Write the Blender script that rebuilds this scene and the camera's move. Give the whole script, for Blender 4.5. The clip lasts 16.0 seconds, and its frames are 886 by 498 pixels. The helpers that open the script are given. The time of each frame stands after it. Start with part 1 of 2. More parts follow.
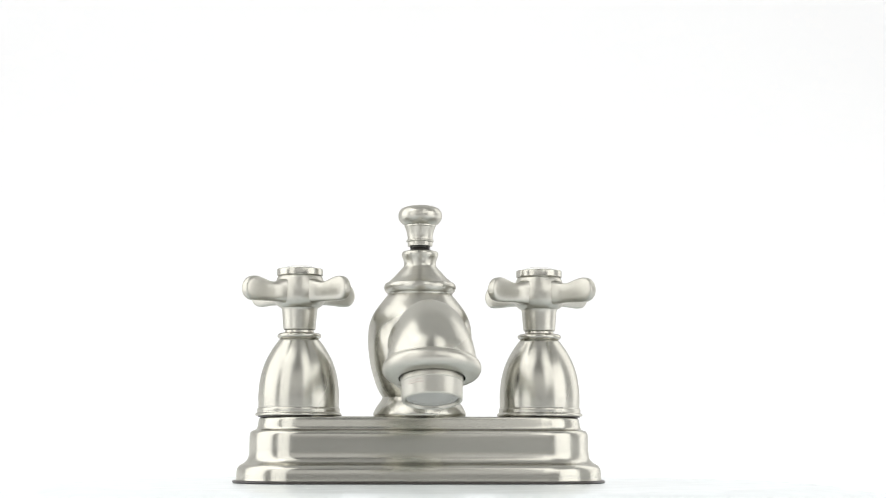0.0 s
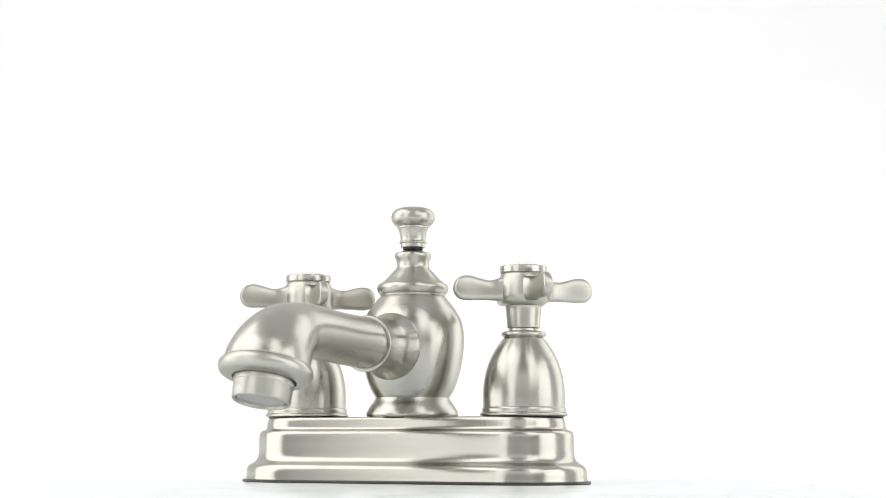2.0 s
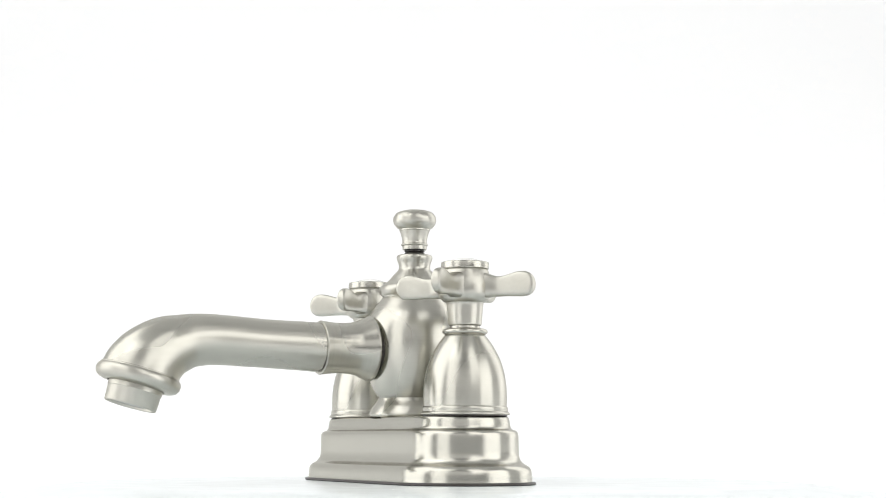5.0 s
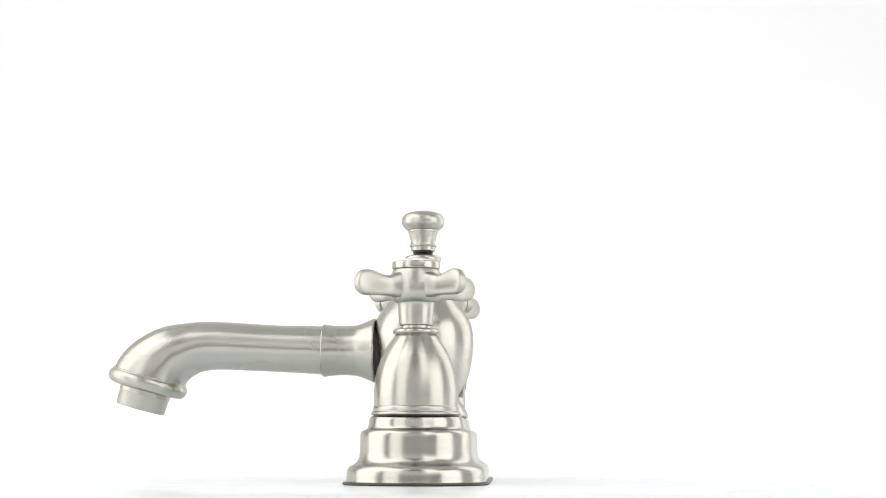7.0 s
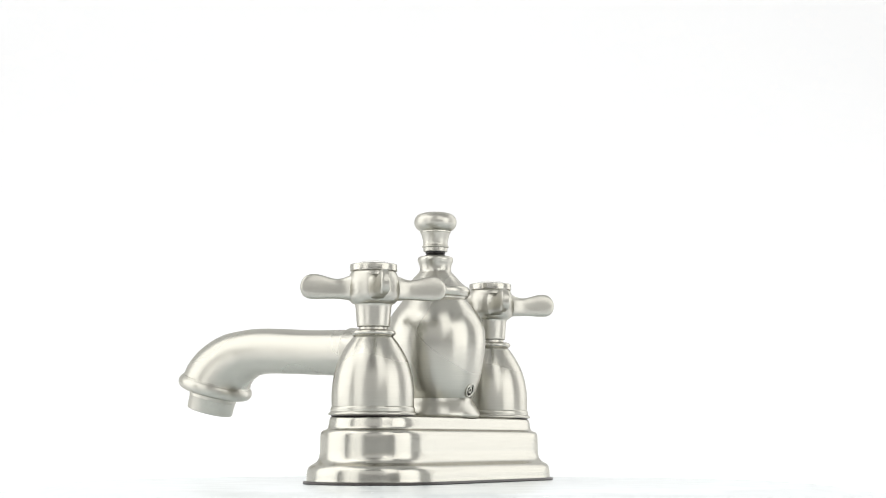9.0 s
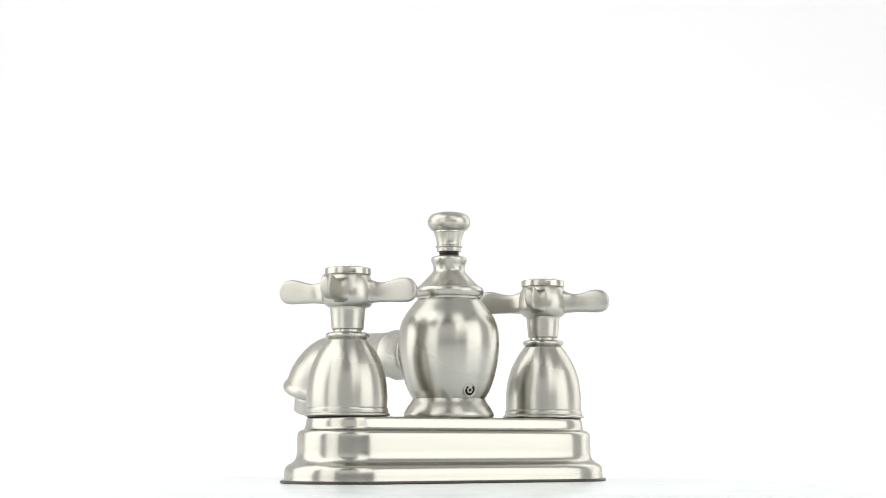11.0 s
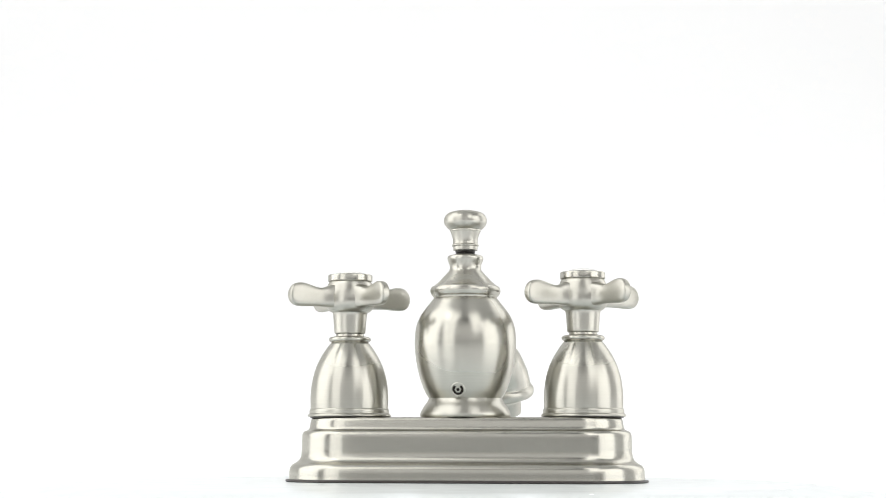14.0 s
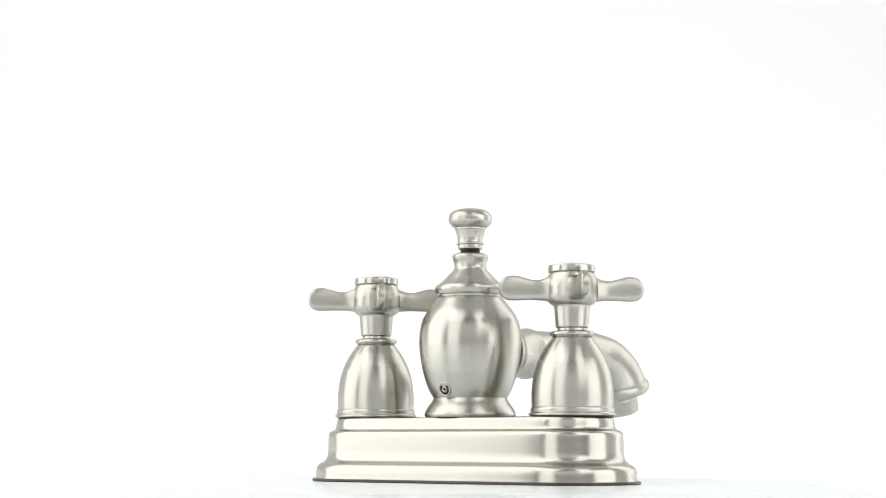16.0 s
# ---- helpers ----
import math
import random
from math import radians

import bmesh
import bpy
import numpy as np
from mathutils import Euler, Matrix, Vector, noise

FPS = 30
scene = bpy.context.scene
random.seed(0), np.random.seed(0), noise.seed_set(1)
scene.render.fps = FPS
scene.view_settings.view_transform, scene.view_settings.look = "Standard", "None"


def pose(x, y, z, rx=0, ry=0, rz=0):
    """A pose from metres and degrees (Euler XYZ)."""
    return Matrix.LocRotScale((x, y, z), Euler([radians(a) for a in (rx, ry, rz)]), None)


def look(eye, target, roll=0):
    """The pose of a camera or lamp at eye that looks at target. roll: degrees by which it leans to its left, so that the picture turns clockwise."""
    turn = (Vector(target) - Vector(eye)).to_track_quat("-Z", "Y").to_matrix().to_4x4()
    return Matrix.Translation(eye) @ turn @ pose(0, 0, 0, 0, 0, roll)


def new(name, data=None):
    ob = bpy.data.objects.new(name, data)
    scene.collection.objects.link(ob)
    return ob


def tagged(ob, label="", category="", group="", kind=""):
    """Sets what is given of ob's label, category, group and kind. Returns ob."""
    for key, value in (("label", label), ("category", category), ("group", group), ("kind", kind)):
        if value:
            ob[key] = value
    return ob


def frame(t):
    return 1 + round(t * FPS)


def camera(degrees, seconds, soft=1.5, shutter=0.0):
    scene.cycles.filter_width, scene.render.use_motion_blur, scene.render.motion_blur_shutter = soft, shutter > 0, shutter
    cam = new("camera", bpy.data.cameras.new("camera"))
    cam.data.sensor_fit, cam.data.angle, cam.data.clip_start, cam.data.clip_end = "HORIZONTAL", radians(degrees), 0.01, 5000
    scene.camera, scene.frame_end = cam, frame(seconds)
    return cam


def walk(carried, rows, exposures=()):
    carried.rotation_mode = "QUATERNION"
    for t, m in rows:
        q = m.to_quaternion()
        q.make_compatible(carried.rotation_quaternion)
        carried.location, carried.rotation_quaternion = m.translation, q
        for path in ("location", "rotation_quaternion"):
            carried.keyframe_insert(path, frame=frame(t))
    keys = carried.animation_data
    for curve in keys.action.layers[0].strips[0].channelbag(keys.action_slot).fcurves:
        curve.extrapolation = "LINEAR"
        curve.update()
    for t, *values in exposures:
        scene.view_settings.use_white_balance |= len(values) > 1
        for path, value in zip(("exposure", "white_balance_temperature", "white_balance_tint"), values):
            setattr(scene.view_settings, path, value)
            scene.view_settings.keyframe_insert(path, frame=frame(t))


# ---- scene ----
cam = camera(29.02, 16.0, soft=1.0, shutter=0.5)
EYE = (0.00037, -0.7329, 0.0170)
AIM = look(EYE, (0.00037 + 0.0006, -0.7329 + 1.0, 0.0170 + 0.1128), 0.082)
walk(cam, [(0.0, AIM), (16.0, AIM)])

# ---- world and studio lamps ----
world = bpy.data.worlds.new("studio_air")
scene.world = world
world.use_nodes = True
world.node_tree.nodes["Background"].inputs["Color"].default_value = (0.93, 0.96, 1.0, 1)
world.node_tree.nodes["Background"].inputs["Strength"].default_value = 0.35
scene.view_settings.exposure = 0.0


def softbox(name, eye, target, sx, sy, watts, colour):
    lamp = bpy.data.lights.new(name, "AREA")
    lamp.shape, lamp.size, lamp.size_y, lamp.energy, lamp.color = "RECTANGLE", sx, sy, watts, colour
    ob = new(name, lamp)
    ob.matrix_world = look(eye, target)
    return ob


def around(angle, distance, height):
    """A place round the faucet; the angle runs from the camera's side, positive to the east."""
    return (distance * math.sin(radians(angle)), -distance * math.cos(radians(angle)), height)


softbox("softbox_lamp", around(-88, 1.05, 0.66), (0, 0, 0.08), 1.12, 1.7, 10.0, (1.0, 0.985, 0.95))
softbox("softbox_lamp", around(-39, 1.2, 0.75), (0, 0, 0.08), 0.7, 1.8, 6.2, (1.0, 0.985, 0.95))
softbox("softbox_lamp", around(28, 1.25, 0.98), (0, 0, 0.08), 0.58, 1.35, 4.0, (1.0, 0.985, 0.95))
softbox("softbox_lamp", around(60, 1.15, 0.38), (0, 0, 0.08), 0.82, 0.9, 4.0, (1.0, 0.985, 0.95))
softbox("softbox_lamp", around(124, 1.15, 0.5), (0, 0, 0.08), 0.8, 1.3, 3.6, (1.0, 0.985, 0.96))
softbox("front_lamp", (0, -1.15, 0.42), (0, 0, 0.08), 0.95, 0.5, 0.9, (1.0, 0.985, 0.96))


# ---- materials ----
def material(name, colour, rough=0.5, metal=0.0):
    m = bpy.data.materials.new(name)
    m.use_nodes = True
    b = m.node_tree.nodes["Principled BSDF"]
    b.inputs["Base Color"].default_value = (*colour, 1)
    b.inputs["Roughness"].default_value = rough
    b.inputs["Metallic"].default_value = metal
    return m, m.node_tree, b


def noise_of(nt, scale, detail=3.0, coord="Object"):
    """A noise texture in the object's own space; scale is a number for each axis."""
    co = nt.nodes.new("ShaderNodeTexCoord")
    mp = nt.nodes.new("ShaderNodeMapping")
    mp.inputs["Scale"].default_value = scale
    nz = nt.nodes.new("ShaderNodeTexNoise")
    nz.inputs["Scale"].default_value = 1.0
    nz.inputs["Detail"].default_value = detail
    nt.links.new(co.outputs[coord], mp.inputs["Vector"])
    nt.links.new(mp.outputs["Vector"], nz.inputs["Vector"])
    return nz


def ramp(nt, source, low, high, a=0.0, b=1.0):
    r = nt.nodes.new("ShaderNodeMapRange")
    r.inputs["From Min"].default_value, r.inputs["From Max"].default_value = a, b
    r.inputs["To Min"].default_value, r.inputs["To Max"].default_value = low, high
    nt.links.new(source, r.inputs["Value"])
    return r.outputs["Result"]


def mixed(nt, factor, c1, c2):
    mx = nt.nodes.new("ShaderNodeMix")
    mx.data_type = "RGBA"
    mx.inputs[6].default_value, mx.inputs[7].default_value = (*c1, 1), (*c2, 1)
    nt.links.new(factor, mx.inputs[0])
    return mx.outputs[2]


def brushed(name, along, tangent, aniso=0.6, rough=(0.2, 0.3)):
    """Satin nickel with fine brush lines; along: noise scale by axis (high across the lines)."""
    m, nt, b = material(name, (0.46, 0.455, 0.415), 0.25, 1.0)
    b.inputs["Specular Tint"].default_value = (0.72, 0.71, 0.68, 1)
    fine = noise_of(nt, along, 0.0)
    broad = noise_of(nt, (25, 25, 25), 0.0)
    nt.links.new(mixed(nt, fine.outputs["Fac"], (0.492, 0.485, 0.442), (0.52, 0.512, 0.468)), b.inputs["Base Color"])
    nt.links.new(ramp(nt, broad.outputs["Fac"], rough[0], rough[1], 0.3, 0.7), b.inputs["Roughness"])
    if tangent:
        tg = nt.nodes.new("ShaderNodeTangent")
        tg.direction_type, tg.axis = "RADIAL", tangent
        nt.links.new(tg.outputs["Tangent"], b.inputs["Tangent"])
        b.inputs["Anisotropic"].default_value = aniso
        b.inputs["Anisotropic Rotation"].default_value = 0.25
    return m


NICKEL = brushed("brushed_nickel", (60, 60, 1700), "Z", 0.58, (0.255, 0.31))
NICKEL_FLAT = brushed("brushed_nickel_plate", (40, 40, 1600), "Z", 0.4, (0.205, 0.235))
NICKEL_TUBE = brushed("brushed_nickel_spout", (500, 60, 500), "Y", 0.45, (0.24, 0.285))
NICKEL_CAST = brushed("satin_nickel_handle", (700, 700, 900), "", 0.0, (0.28, 0.36))
POLISHED = brushed("polished_nickel", (200, 200, 1200), "", 0.0, (0.17, 0.24))
DARK, _nt, _b = material("dark_metal_rod", (0.03, 0.03, 0.028), 0.35, 0.6)
_nz = noise_of(_nt, (300, 300, 3000))
_nt.links.new(mixed(_nt, _nz.outputs["Fac"], (0.015, 0.015, 0.014), (0.06, 0.058, 0.052)), _b.inputs["Base Color"])
# near black that paints the shade in the screw hole and spout mouth
BLACK, _nt, _b = material("black_recess_shade", (0.016, 0.013, 0.011), 0.6)
_b.inputs["Specular IOR Level"].default_value = 0.25
# gasket rubber; the same dark also stands in for the collar gap
RUBBER_AND_GAP, _nt, _b = material("dark_rubber_and_gap", (0.09, 0.085, 0.08), 0.4)
_nz = noise_of(_nt, (400, 400, 400))
_nt.links.new(mixed(_nt, _nz.outputs["Fac"], (0.03, 0.026, 0.023), (0.055, 0.048, 0.044)), _b.inputs["Base Color"])
PORCELAIN, _nt, _b = material("white_porcelain", (0.85, 0.85, 0.83), 0.12)
_b.inputs["Coat Weight"].default_value = 0.5
SCREEN, _nt, _b = material("aerator_mesh", (0.5, 0.49, 0.46), 0.45, 0.9)
_vo = _nt.nodes.new("ShaderNodeTexVoronoi")
_vo.inputs["Scale"].default_value = 1300
_nt.links.new(mixed(_nt, _vo.outputs["Distance"], (0.52, 0.515, 0.49), (0.3, 0.295, 0.28)), _b.inputs["Base Color"])
STAMP, _nt, _b = material("faint_stamp", (0.5, 0.46, 0.43), 0.5, 0.9)
TABLE, _nt, _b = material("glossy_white_plate", (0.9, 0.92, 0.93), 0.15)
_nz = noise_of(_nt, (20, 20, 20), 4.0)
_nt.links.new(mixed(_nt, _nz.outputs["Fac"], (0.78, 0.835, 0.86), (0.805, 0.855, 0.875)), _b.inputs["Base Color"])
_nz = noise_of(_nt, (60, 60, 60), 4.0)
_nt.links.new(ramp(_nt, _nz.outputs["Fac"], 0.2, 0.3), _b.inputs["Roughness"])
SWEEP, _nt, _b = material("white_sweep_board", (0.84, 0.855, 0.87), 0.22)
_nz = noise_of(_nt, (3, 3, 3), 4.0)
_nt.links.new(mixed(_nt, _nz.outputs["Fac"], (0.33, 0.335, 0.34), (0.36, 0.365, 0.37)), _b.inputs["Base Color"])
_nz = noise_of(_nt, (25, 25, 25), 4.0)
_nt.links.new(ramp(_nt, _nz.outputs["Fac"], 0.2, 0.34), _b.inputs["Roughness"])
# added glow: the whole board gives off an even white light to stay white
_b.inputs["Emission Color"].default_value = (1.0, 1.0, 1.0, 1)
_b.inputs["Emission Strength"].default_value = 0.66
WALL, _nt, _b = material("painted_studio_wall", (0.7, 0.7, 0.69), 0.8)
_nz = noise_of(_nt, (4, 4, 4), 5.0)
_nt.links.new(mixed(_nt, _nz.outputs["Fac"], (0.76, 0.76, 0.75), (0.83, 0.83, 0.82)), _b.inputs["Base Color"])

FLOOR, _nt, _b = material("dark_studio_floor", (0.2, 0.2, 0.2), 0.7)
_nz = noise_of(_nt, (6, 6, 6), 5.0)
_nt.links.new(mixed(_nt, _nz.outputs["Fac"], (0.16, 0.16, 0.16), (0.25, 0.25, 0.245)), _b.inputs["Base Color"])

CEILING, _nt, _b = material("white_ceiling_paint", (0.85, 0.85, 0.84), 0.8)
_nz = noise_of(_nt, (5, 5, 5), 5.0)
_nt.links.new(mixed(_nt, _nz.outputs["Fac"], (0.82, 0.82, 0.81), (0.88, 0.88, 0.87)), _b.inputs["Base Color"])
GREY, _nt, _b = material("grey_wall_paint", (0.42, 0.42, 0.42), 0.8)
_nz = noise_of(_nt, (5, 5, 5), 5.0)
_nt.links.new(mixed(_nt, _nz.outputs["Fac"], (0.44, 0.44, 0.44), (0.51, 0.51, 0.505)), _b.inputs["Base Color"])

MM = 0.001


# ---- building helpers ----
def part(name, bm, mat, parent=None, label="", at=None, crease=38):
    """One mesh object from a bmesh, smooth with sharp edges past the crease angle."""
    bmesh.ops.recalc_face_normals(bm, faces=bm.faces)
    for f in bm.faces:
        f.smooth = True
    for e in bm.edges:
        e.smooth = len(e.link_faces) == 2 and e.calc_face_angle(0) < radians(crease)
    me = bpy.data.meshes.new(name)
    bm.to_mesh(me)
    bm.free()
    me.materials.append(mat)
    ob = new(name, me)
    ob.parent = parent
    if at is not None:
        ob.matrix_basis = at
    if label:
        tagged(ob, label)
    return ob


def spline(points, n=5):
    """A smooth curve through the points (Catmull-Rom)."""
    if len(points) < 3:
        return list(points)
    p = np.array(points, float)
    p = np.vstack([2 * p[0] - p[1], p, 2 * p[-1] - p[-2]])
    out = []
    for i in range(1, len(p) - 2):
        a, b, c, d = p[i - 1:i + 3]
        for k in range(n):
            t = k / n
            out.append(0.5 * (2 * b + (c - a) * t + (2 * a - 5 * b + 4 * c - d) * t * t + (3 * b - a - 3 * c + d) * t ** 3))
    return [tuple(q) for q in out] + [tuple(points[-1])]


def outline(runs, n=5):
    """Smooth runs joined at corners."""
    out = []
    for run in runs:
        for q in spline(run, n):
            if not out or (abs(q[0] - out[-1][0]) + abs(q[1] - out[-1][1])) > 1e-4:
                out.append(q)
    return out


def loft(rings, close_start=True, close_end=True):
    """Rings of equal length skinned into a closed body."""
    bm = bmesh.new()
    vs = [[bm.verts.new(Vector(q) * MM) for q in ring] for ring in rings]
    n = len(vs[0])
    for a, b in zip(vs, vs[1:]):
        for i in range(n):
            bm.faces.new((a[i], a[(i + 1) % n], b[(i + 1) % n], b[i]))
    if close_start:
        bm.faces.new(vs[0])
    if close_end:
        bm.faces.new(vs[-1])
    return bm


def lathe(runs, segs=72, n=5):
    """A turned body about z from runs of (radius, height) in millimetres."""
    prof = outline(runs, n)
    rings = [[(max(r, 0.02) * math.cos(2 * math.pi * i / segs), max(r, 0.02) * math.sin(2 * math.pi * i / segs), z)
              for i in range(segs)] for r, z in prof]
    return loft(rings)


def lathe_ring(runs, segs=128, n=4):
    """A turned ring about z: the outline closes on itself."""
    prof = outline(runs, n)
    return loft_closed([[(r * math.cos(2 * math.pi * i / segs), r * math.sin(2 * math.pi * i / segs), z) for r, z in prof] for i in range(segs)])


def loft_closed(rings):
    """Rings skinned all the way round, the last joined to the first."""
    bm = bmesh.new()
    vs = [[bm.verts.new(Vector(q) * MM) for q in ring] for ring in rings]
    n = len(vs[0])
    for a, b in zip(vs, vs[1:] + vs[:1]):
        for i in range(n):
            bm.faces.new((a[i], a[(i + 1) % n], b[(i + 1) % n], b[i]))
    return bm


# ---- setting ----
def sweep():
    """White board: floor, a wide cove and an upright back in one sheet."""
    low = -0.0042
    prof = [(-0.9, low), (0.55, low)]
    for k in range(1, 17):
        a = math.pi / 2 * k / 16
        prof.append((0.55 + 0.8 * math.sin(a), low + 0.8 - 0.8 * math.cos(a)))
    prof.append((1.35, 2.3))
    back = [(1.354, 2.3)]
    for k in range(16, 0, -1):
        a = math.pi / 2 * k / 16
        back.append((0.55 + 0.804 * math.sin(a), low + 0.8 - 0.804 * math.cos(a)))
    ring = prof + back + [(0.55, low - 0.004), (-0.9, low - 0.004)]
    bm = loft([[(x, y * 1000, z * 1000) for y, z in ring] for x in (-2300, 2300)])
    ob = part("backdrop", bm, SWEEP, None, "seamless white sweep with an added glow, under and behind the faucet")
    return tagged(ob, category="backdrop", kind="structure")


def box(name, lo, hi, mat, label, category):
    bm = bmesh.new()
    bmesh.ops.create_cube(bm, size=1)
    for v in bm.verts:
        v.co = Vector([lo[i] + (v.co[i] + 0.5) * (hi[i] - lo[i]) for i in range(3)])
    return tagged(part(name, bm, mat, None, label), category=category, kind="structure")


def studio():
    box("floor", (-2.4, -2.6, -0.06), (2.4, 1.9, -0.03), FLOOR, "plain dark grey painted studio floor", "floor")
    box("ceiling", (-2.4, -2.6, 2.5), (2.4, 1.9, 2.6), CEILING, "plain white studio ceiling", "ceiling")
    box("wall_north", (-2.4, 1.9, -0.06), (2.4, 2.0, 2.6), WALL, "plain light grey studio wall", "wall")
    box("wall_south", (-2.4, -2.7, -0.06), (2.4, -2.6, 2.6), GREY, "plain mid grey studio wall", "wall")
    box("wall_west", (-2.5, -2.7, -0.06), (-2.4, 2.0, 2.6), WALL, "plain light grey studio wall", "wall")
    box("wall_east", (2.4, -2.7, -0.06), (2.5, 2.0, 2.6), WALL, "plain light grey studio wall", "wall")


# ---- faucet ----
# faucet space: the turning axis is its origin; the body's axis stands at (OX, OY)
OX, OY, TOP = -9.49, -8.32, 1.45
HX, HY, RC = 76.6, 28.0, 27.8


def plan(inset, z, n=14):
    """The rounded base outline, drawn in by inset, at height z."""
    r = max(RC - inset, 0.5)
    corners = []
    for cx, cy, a0 in ((HX - RC, HY - RC, 0), (RC - HX, HY - RC, 90), (RC - HX, RC - HY, 180), (HX - RC, RC - HY, 270)):
        corners.append([(cx + r * math.cos(radians(a0 + 90 * k / n)), cy + r * math.sin(radians(a0 + 90 * k / n)), z) for k in range(n + 1)])
    ring = []
    for k, arc in enumerate(corners):
        ring += arc
        (x0, y0, _), (x1, y1, _) = arc[-1], corners[(k + 1) % 4][0]
        steps = 12 if k in (0, 2) else 1
        ring += [(x0 + (x1 - x0) * i / steps, y0 + (y1 - y0) * i / steps, z) for i in range(1, steps)]
    return ring


def at(x, y, z=0.0, rz=0.0):
    return pose(x * MM, y * MM, z * MM, 0, 0, rz)


def base_plate(parent):
    runs = [[(3, 1.2), (-0.1, 1.2)], [(-0.1, 1.2), (0.0, 2.2), (0.15, 4.4), (0.55, 5.9), (1.5, 7.0), (2.8, 7.7)], [(2.8, 7.7), (4.0, 8.5), (4.9, 9.8), (5.3, 11.6), (5.4, 14.5),
                                        (5.5, 18.0), (5.75, 19.5), (6.5, 20.4), (7.6, 20.8)],
            [(7.6, 20.8), (8.3, 21.2), (8.75, 22.0), (9.0, 23.4), (9.25, 24.7), (9.7, 25.6), (10.6, 26.0)], [(10.6, 26.0), (18, 26.0)]]
    rings = [plan(d, z * 1.056) for d, z in outline(runs, 4)]
    part("base_plate", loft(rings), NICKEL_FLAT, parent, "stepped brushed nickel base plate with rounded ends", at(OX, OY))
    gasket = [plan(d, z) for d, z in ((2, 0.0), (-1.0, 0.0), (-1.5, 0.4), (-1.3, 1.1), (-0.4, 1.25), (2, 1.25))]
    part("gasket", loft(gasket), RUBBER_AND_GAP, parent, "thin dark rubber gasket under the plate", at(OX, OY))


def centre_body(parent):
    runs = [[(17, 26.0), (18.9, 26.0)], [(18.9, 26.0), (19.5, 26.8), (19.35, 28.0), (18.1, 30.4), (16.5, 32.6), (15.7, 34.2)],
            [(15.7, 34.2), (16.6, 35.6), (17.8, 37.8), (19.25, 41.8), (20.55, 46.7), (21.55, 52.6), (21.95, 58.8), (21.25, 65.2), (19.1, 70.3),
             (15.7, 74.9), (13.7, 77.4)],
            [(13.7, 77.4), (13.9, 78.1), (14.6, 78.8), (15.25, 80.6), (14.7, 82.2), (13.5, 82.9)],
            [(13.5, 82.9), (11.4, 84.7), (9.1, 87.2), (7.2, 89.3), (6.8, 90.5), (7.0, 92.2), (7.6, 93.8), (7.8, 94.9), (7.4, 95.8), (6.4, 96.2)],
            [(6.4, 96.2), (0.02, 96.2)]]
    body = part("spout_body", lathe(runs, 96), NICKEL, parent, "bulbous turned nickel body with a domed cap", at(OX, OY, TOP))
    m = at(0.9, 17.65, 37.6) @ pose(0, 0, 0, -90 - 17, 0, -3) @ Matrix.Scale(1.1, 4)
    ring = lathe([[(2.2, -1), (2.9, -1)], [(2.9, -1), (2.85, 0.25)], [(2.85, 0.25), (2.6, 0.5), (2.3, 0.45)], [(2.3, 0.45), (2.15, 0.15)], [(2.15, 0.15), (1.75, -0.1)], [(1.75, -0.1), (1.7, -0.6)]], 32, 3)
    part("screw_rim", ring, NICKEL_CAST, body, "bright rim of the set screw hole", m)
    # black disc paints the shade of a hole the body does not have
    part("screw_shade_disc", lathe([[(2.2, -0.5), (2.2, 0.12)], [(2.2, 0.12), (0.02, 0.12)]], 24, 1), BLACK, body, "black disc painting the shade of the set screw hole", m)
    pin = lathe([[(1.35, 0.1), (1.35, 0.2)], [(1.35, 0.2), (1.2, 0.38), (0.8, 0.38)], [(0.8, 0.38), (0.6, 0.05)], [(0.6, 0.05), (0.02, 0.05)]], 6, 2)
    part("set_screw", pin, NICKEL_CAST, body, "small socket set screw", m)
    rod = lathe([[(4.35, 96.1), (4.35, 96.9)], [(4.35, 96.9), (4.0, 97.1), (4.0, 97.3), (4.35, 97.5)], [(4.35, 97.5), (4.3, 98.6)]], 32, 2)
    part("lift_rod", rod, DARK, parent, "dark drain lift rod", at(OX, OY, TOP))
    knob = lathe([[(3, 98.3), (5.0, 98.3)], [(5.0, 98.3), (5.25, 98.5), (5.3, 100.0)], [(5.3, 100.0), (5.75, 100.2), (5.85, 100.65), (5.45, 101.05)],
                  [(5.45, 101.05), (5.35, 102.2), (5.7, 104.2), (6.4, 106.5)], [(6.4, 106.5), (6.65, 106.7), (6.6, 107.3)],
                  [(6.6, 107.3), (7.9, 108.2), (9.0, 109.7), (9.3, 111.3), (8.95, 113.0), (7.5, 114.6), (4.2, 115.6), (0.02, 115.9)]], 64)
    part("lift_knob", knob, NICKEL_CAST, parent, "round brushed nickel drain lift knob", at(OX, OY, TOP))


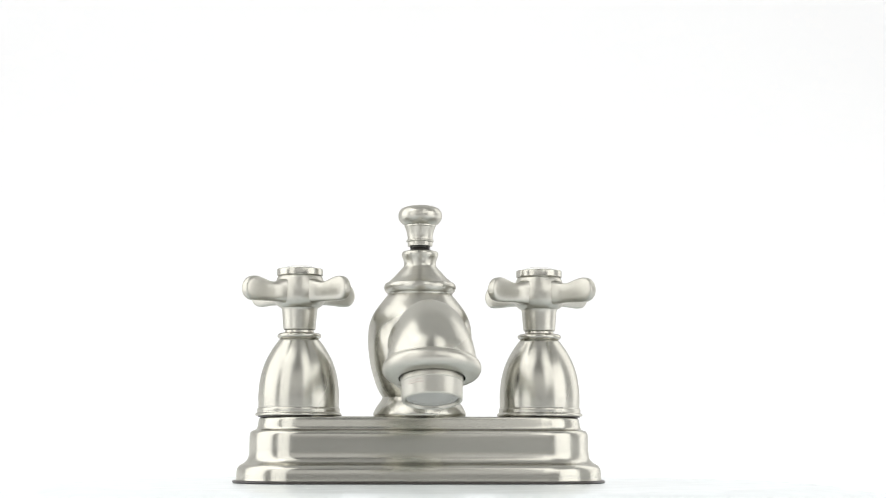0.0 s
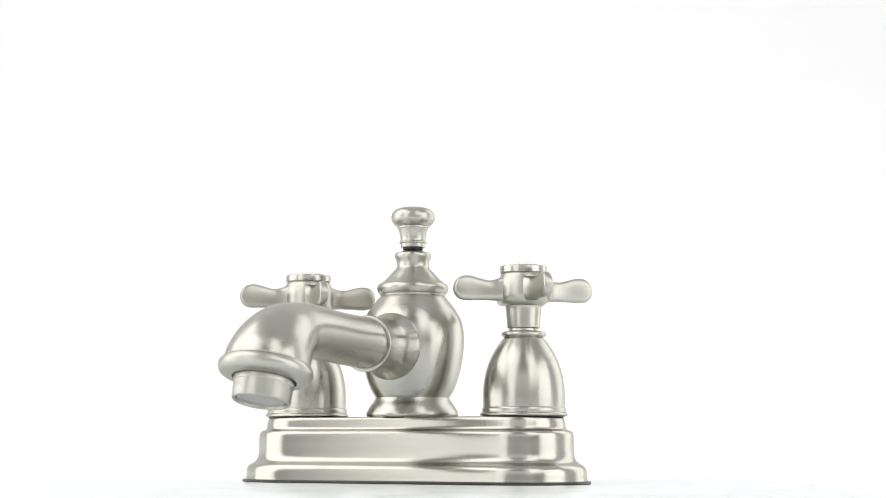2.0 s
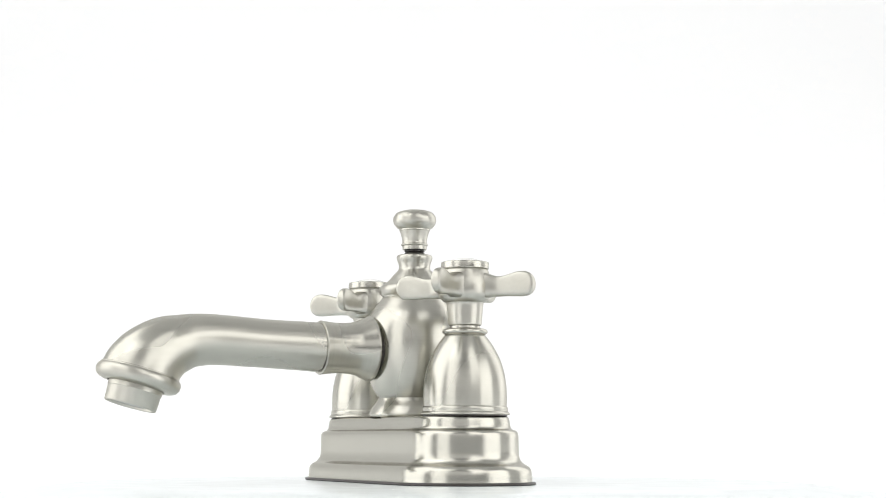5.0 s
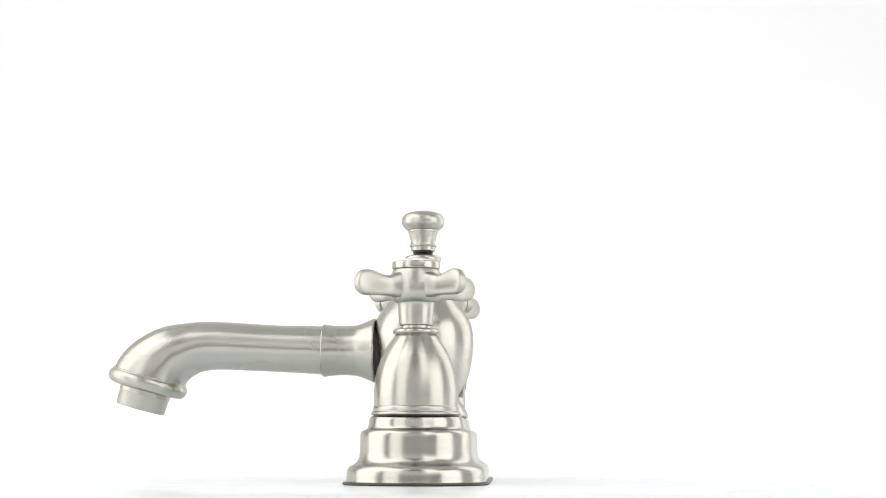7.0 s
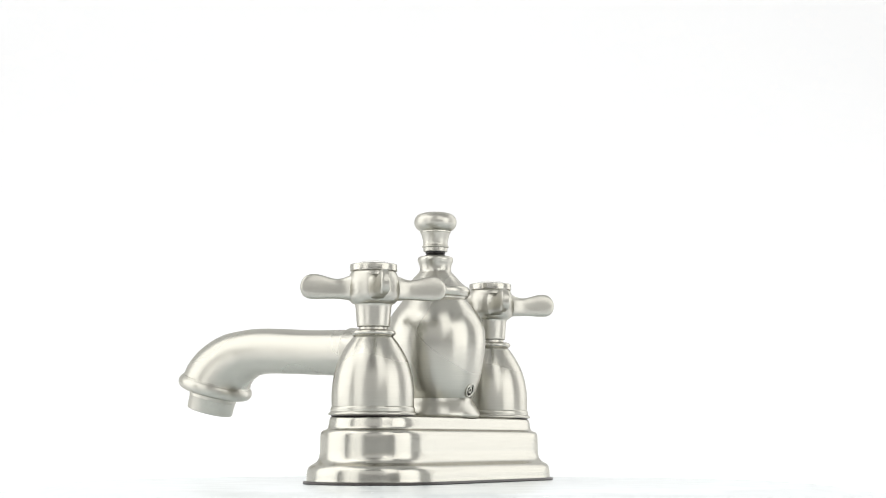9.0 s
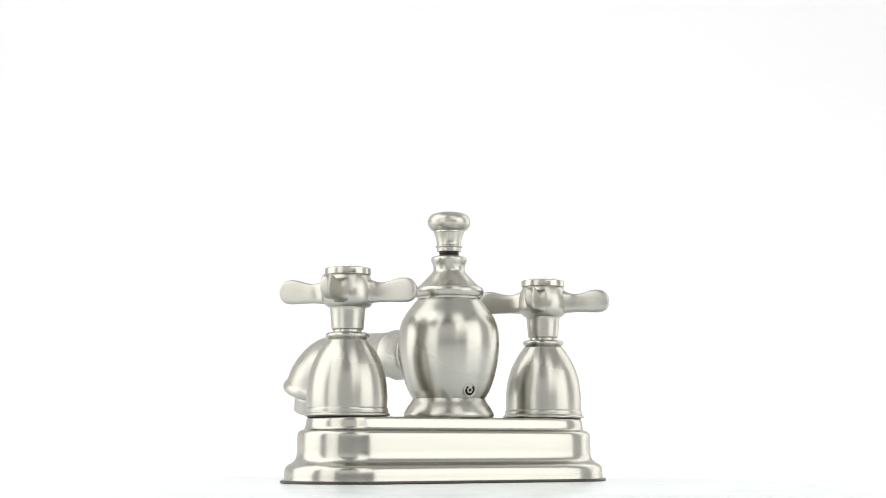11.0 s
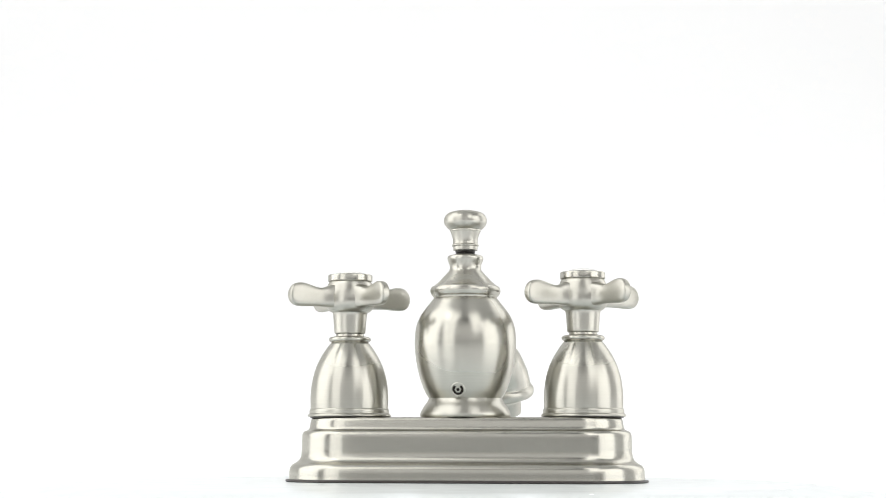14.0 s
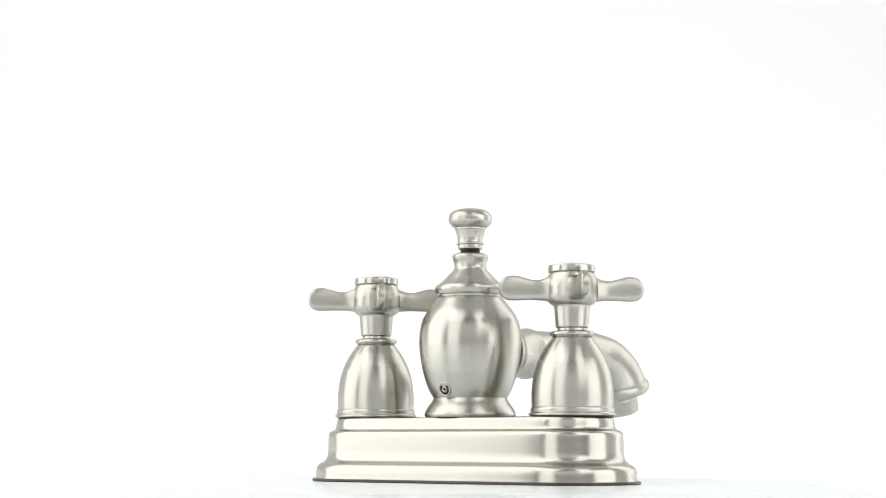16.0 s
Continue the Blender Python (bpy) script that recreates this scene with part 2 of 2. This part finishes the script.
def spout(parent):
    # stations along the tube: y, z, radius, direction of travel (degrees below the outward level)
    stations = [(-43.4, 55.1, 10.45, -2.5), (-52, 55.5, 10.3, -2.5), (-60.6, 55.8, 10.15, -2.5), (-68, 56.15, 10.1, -2.5), (-75.7, 56.55, 10.2, -2.5), (-83.5, 57.0, 10.3, -1.5),
                (-90.7, 57.2, 10.45, 2), (-96, 56.95, 10.8, 10), (-101, 56.3, 11.3, 20), (-106.3, 55.0, 12.6, 32), (-111.0, 52.9, 13.6, 45), (-115.0, 50.0, 14.7, 57),
                (-118.0, 46.6, 15.5, 68), (-119.6, 43.2, 15.9, 74)]
    rings = []
    seg = 56
    for y, z, r, a in spline(stations, 3):
        up = (math.sin(radians(a)), math.cos(radians(a)))
        rings.append([(r * math.sin(2 * math.pi * k / seg), y - r * math.cos(2 * math.pi * k / seg) * up[0],
                       z + r * math.cos(2 * math.pi * k / seg) * up[1]) for k in range(seg)])
    tube = part("spout", loft(rings), NICKEL_TUBE, parent, "curved brushed nickel spout bending down at its end", at(OX, OY, TOP, -0.85))
    flange = lathe([[(12, 0), (13.7, 0)], [(13.7, 0), (13.95, 0.5), (13.8, 1.2)], [(13.8, 1.2), (12.6, 3.8), (11.2, 7.5), (10.75, 11.5), (10.7, 15.5), (10.95, 19.0), (11.4, 22.2)],
                    [(11.4, 22.2), (11.45, 22.6), (11.25, 22.95), (10.9, 23.05)], [(10.9, 23.05), (9.8, 23.05)]], 64)
    part("spout_flange", flange, NICKEL, tube, "flared nickel collar where the spout meets the body", pose(0, -20.4 * MM, 55.0 * MM, 90, 0, 0))
    # dark ring colours in the shaded gap between collar and body
    gap_ring = lathe([[(10, -5.5), (11.6, -5.5)], [(11.6, -5.5), (11.7, -2.5), (11.7, 0.1)], [(11.7, 0.1), (10, 0.1)]], 48, 2)
    part("collar_gap_ring", gap_ring, RUBBER_AND_GAP, tube, "dark ring put in for the shaded gap behind the collar", pose(0, -20.4 * MM, 55.0 * MM, 90, 0, 0))
    # outlet: local -z runs out of the spout
    tip = pose(0, -119.9 * MM, 42.7 * MM, -15.5, 0, 0)
    rim = lathe([[(14, 1.5), (15.6, 1.5)], [(15.6, 1.5), (16.15, 1.3), (16.25, 0.9)], [(16.25, 0.9), (17.0, 0.1), (17.45, -1.4), (17.15, -3.0), (16.1, -4.3), (14.4, -5.0)],
                 [(14.4, -5.0), (11.8, -5.2)], [(11.8, -5.2), (11.6, -3.0)]], 64)
    part("outlet_rim", rim, NICKEL_CAST, tube, "rounded nickel rim round the spout mouth", tip)
    # black ring paints the shade between outlet rim and aerator
    gap = lathe([[(9, -3.2), (11.9, -3.2)], [(11.9, -3.2), (11.9, -3.5)], [(11.9, -3.5), (9, -3.5)]], 40, 1)
    part("mouth_shade_ring", gap, BLACK, tube, "black ring painting the shade inside the spout mouth", tip)
    aer = lathe([[(10, -3), (11.2, -3)], [(11.2, -3), (11.15, -7)], [(11.15, -7), (11.0, -7.15), (10.9, -7.3)], [(10.9, -7.3), (10.7, -12.9)],
                 [(10.7, -12.9), (10.4, -13.4), (9.9, -13.5), (9.5, -13.3)], [(9.5, -13.3), (9.2, -12.2)], [(9.2, -12.2), (0.02, -12.2)]], 64, 3)
    aerator = part("aerator", aer, NICKEL_CAST, tube, "pale metal aerator ring", tip)
    mesh = lathe([[(9.1, -12.1), (9.1, -12.5)], [(9.1, -12.5), (7.4, -12.7)], [(7.4, -12.7), (7.1, -12.4)], [(7.1, -12.4), (3, -12.7), (0.02, -12.8)]], 40, 3)
    part("aerator_screen", mesh, SCREEN, tube, "fine grey aerator screen", tip)
    # two rows of faint stamped marks, too worn to read
    for z, a0, a1 in ((-8.3, 222, 250), (-9.3, 218, 252)):
        rings = []
        for k in range(9):
            a = radians(a0 + (a1 - a0) * k / 8)
            c, d = math.cos(a), math.sin(a)
            rings.append([(q * c, q * d, h) for q, h in ((10.6, z - 0.2), (10.93, z - 0.2), (10.93, z + 0.2), (10.6, z + 0.2))])
        part("stamped_mark", loft(rings), STAMP, tube, "faint stamped bar", tip)


def arm_mesh():
    """One flat lever of the cross: narrow neck, tall rounded paddle tip."""
    # distance from the handle's axis, middle height, half height, half thickness
    rows = [(5.0, 78.0, 5.7, 6.2), (7.4, 78.0, 5.6, 5.3), (9.4, 77.9, 5.2, 4.3), (11.2, 77.7, 4.7, 3.4), (13.0, 77.45, 4.3, 2.7), (15.0, 77.35, 4.1, 2.25), (17.2, 77.45, 4.2, 2.05), (20.0, 77.8, 4.6, 1.95),
            (23.0, 78.1, 5.05, 2.0), (25.4, 78.15, 5.1, 2.05), (27.2, 78.1, 4.75, 2.05), (28.5, 78.05, 4.05, 2.0), (29.4, 77.95, 3.0, 1.9), (29.95, 77.9, 1.7, 1.7), (30.15, 77.9, 0.6, 1.35)]
    seg, rings = 36, []
    for s, z, h, w in spline(rows, 3):
        ring = []
        for k in range(seg):
            a = 2 * math.pi * k / seg
            c, d = math.cos(a), math.sin(a)
            ring.append((s, w * math.copysign(abs(c) ** 0.5, c), z + 0.45 + h * math.copysign(abs(d) ** 0.76, d)))
        rings.append(ring)
    return loft(rings)


def handle(parent, x, turn, label):
    bell = part("handle_base", lathe([[(15, 26.3), (17.2, 26.3)], [(17.2, 26.3), (18.0, 26.5), (18.05, 27.1), (17.5, 27.7)], [(17.5, 27.7), (17.25, 27.9), (17.3, 28.8), (17.15, 29.5), (16.8, 29.9)],
                                     [(16.8, 29.9), (16.85, 31), (16.9, 35), (16.5, 39.8), (15.6, 44.5), (14.0, 49.2), (11.5, 53.9), (8.9, 57.6), (8.0, 58.6)],
                                     [(8.0, 58.6), (8.6, 58.9), (9.2, 59.6), (9.0, 60.5), (8.2, 61.0)], [(8.2, 61.0), (6.1, 61.3)], [(6.1, 61.3), (6.0, 62.15)], [(6.0, 62.15), (5.4, 62.2), (5.4, 62.6)], [(5.4, 62.6), (4, 62.6)]], 80),
                NICKEL, parent, "bell shaped brushed nickel handle base", at(OX + x, OY, TOP))
    # thin dark ring that draws the seam between bell and plate
    seam = lathe([[(16.0, 25.9), (17.0, 25.9)], [(17.0, 25.9), (17.0, 26.4)], [(17.0, 26.4), (16.0, 26.4)]], 48, 1)
    part("seam_ring", seam, RUBBER_AND_GAP, bell, "thin dark ring in the seam")
    h = part("handle", lathe([[(4.5, 62.35), (6.1, 62.35)], [(6.3, 62.35), (6.7, 62.7), (6.85, 64), (7.15, 67.8), (7.4, 70.6), (7.7, 71.6)],
                              [(7.7, 71.6), (8.8, 72.2), (10.0, 73.4), (10.8, 75.2), (11.0, 78), (10.7, 80.8), (9.85, 83.6), (9.15, 85.1)], [(9.15, 85.1), (8.6, 85.4)], [(8.6, 85.4), (4, 85.4)]], 72),
             NICKEL_CAST, parent, label, at(OX + x, OY, TOP, turn))
    first = None
    for k in range(4):
        if first is None:
            first = part("handle_arm", arm_mesh(), NICKEL_CAST, h)
        else:
            arm = new("handle_arm", first.data)
            arm.parent = h
            arm.matrix_basis = pose(0, 0, 0, 0, 0, 90 * k)
    part("handle_cap", lathe([[(8, 85.2), (9.3, 85.2)], [(9.3, 85.2), (9.65, 85.4), (9.7, 85.7)], [(9.7, 85.7), (9.7, 87.6)], [(9.7, 87.6), (9.6, 88.0), (9.2, 88.2)],
                              [(9.2, 88.2), (7.6, 88.3)], [(7.6, 88.3), (7.4, 87.8)], [(7.4, 87.8), (0.02, 87.8)]], 64, 3), POLISHED, h, "polished nickel cap ring")
    part("index_button", lathe([[(7.3, 87.7), (7.2, 88.2), (5.6, 89.1), (3.2, 89.7), (0.02, 90.0)]], 48), PORCELAIN, h, "domed white porcelain button")


def turntable():
    """A thin round white plate let into the board; it carries the faucet."""
    root = tagged(new("turntable"), "thin round glossy white turntable plate carrying the faucet", "turntable")
    part("plate", lathe([[(60, -4.0), (150, -4.0)], [(150, -4.0), (150, 0.0)], [(150, 0.0), (60, 0.0)]], 128, 1), TABLE, root, crease=60)
    part("edge_band", lathe_ring([[(150.03, -4.0), (186, -4.0)], [(186, -4.0), (180, -3.6), (168, -1.6), (158, -0.3), (150.03, 0.0)]]), TABLE, root, "sloped white edge of the plate")
    return root


def faucet():
    root = new("faucet")
    tagged(root, "brushed nickel centerset bathroom faucet with cross handles, on white board", "faucet")
    base_plate(root)
    centre_body(root)
    spout(root)
    handle(root, 50.8, 41.6, "cross handle hub in satin nickel")
    handle(root, -50.8, 42.0, "cross handle hub in satin nickel")
    return root


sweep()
studio()
TURNTABLE = turntable()
FAUCET = faucet()


# degrees by which the turn lags in its first second, by half seconds
EARLY = {0: 0.7, 1: 0.4, 2: 0.1}


def motions():
    """The turntable and the faucet on it turn at a nearly even rate about an upright axis."""
    rows = [(k * 0.5, pose(0, 0, 0, 0, 0, 2.909 - 13.634 * k * 0.5 + EARLY.get(k, 0.0))) for k in range(33)]
    walk(FAUCET, rows)
    walk(TURNTABLE, rows)


motions()
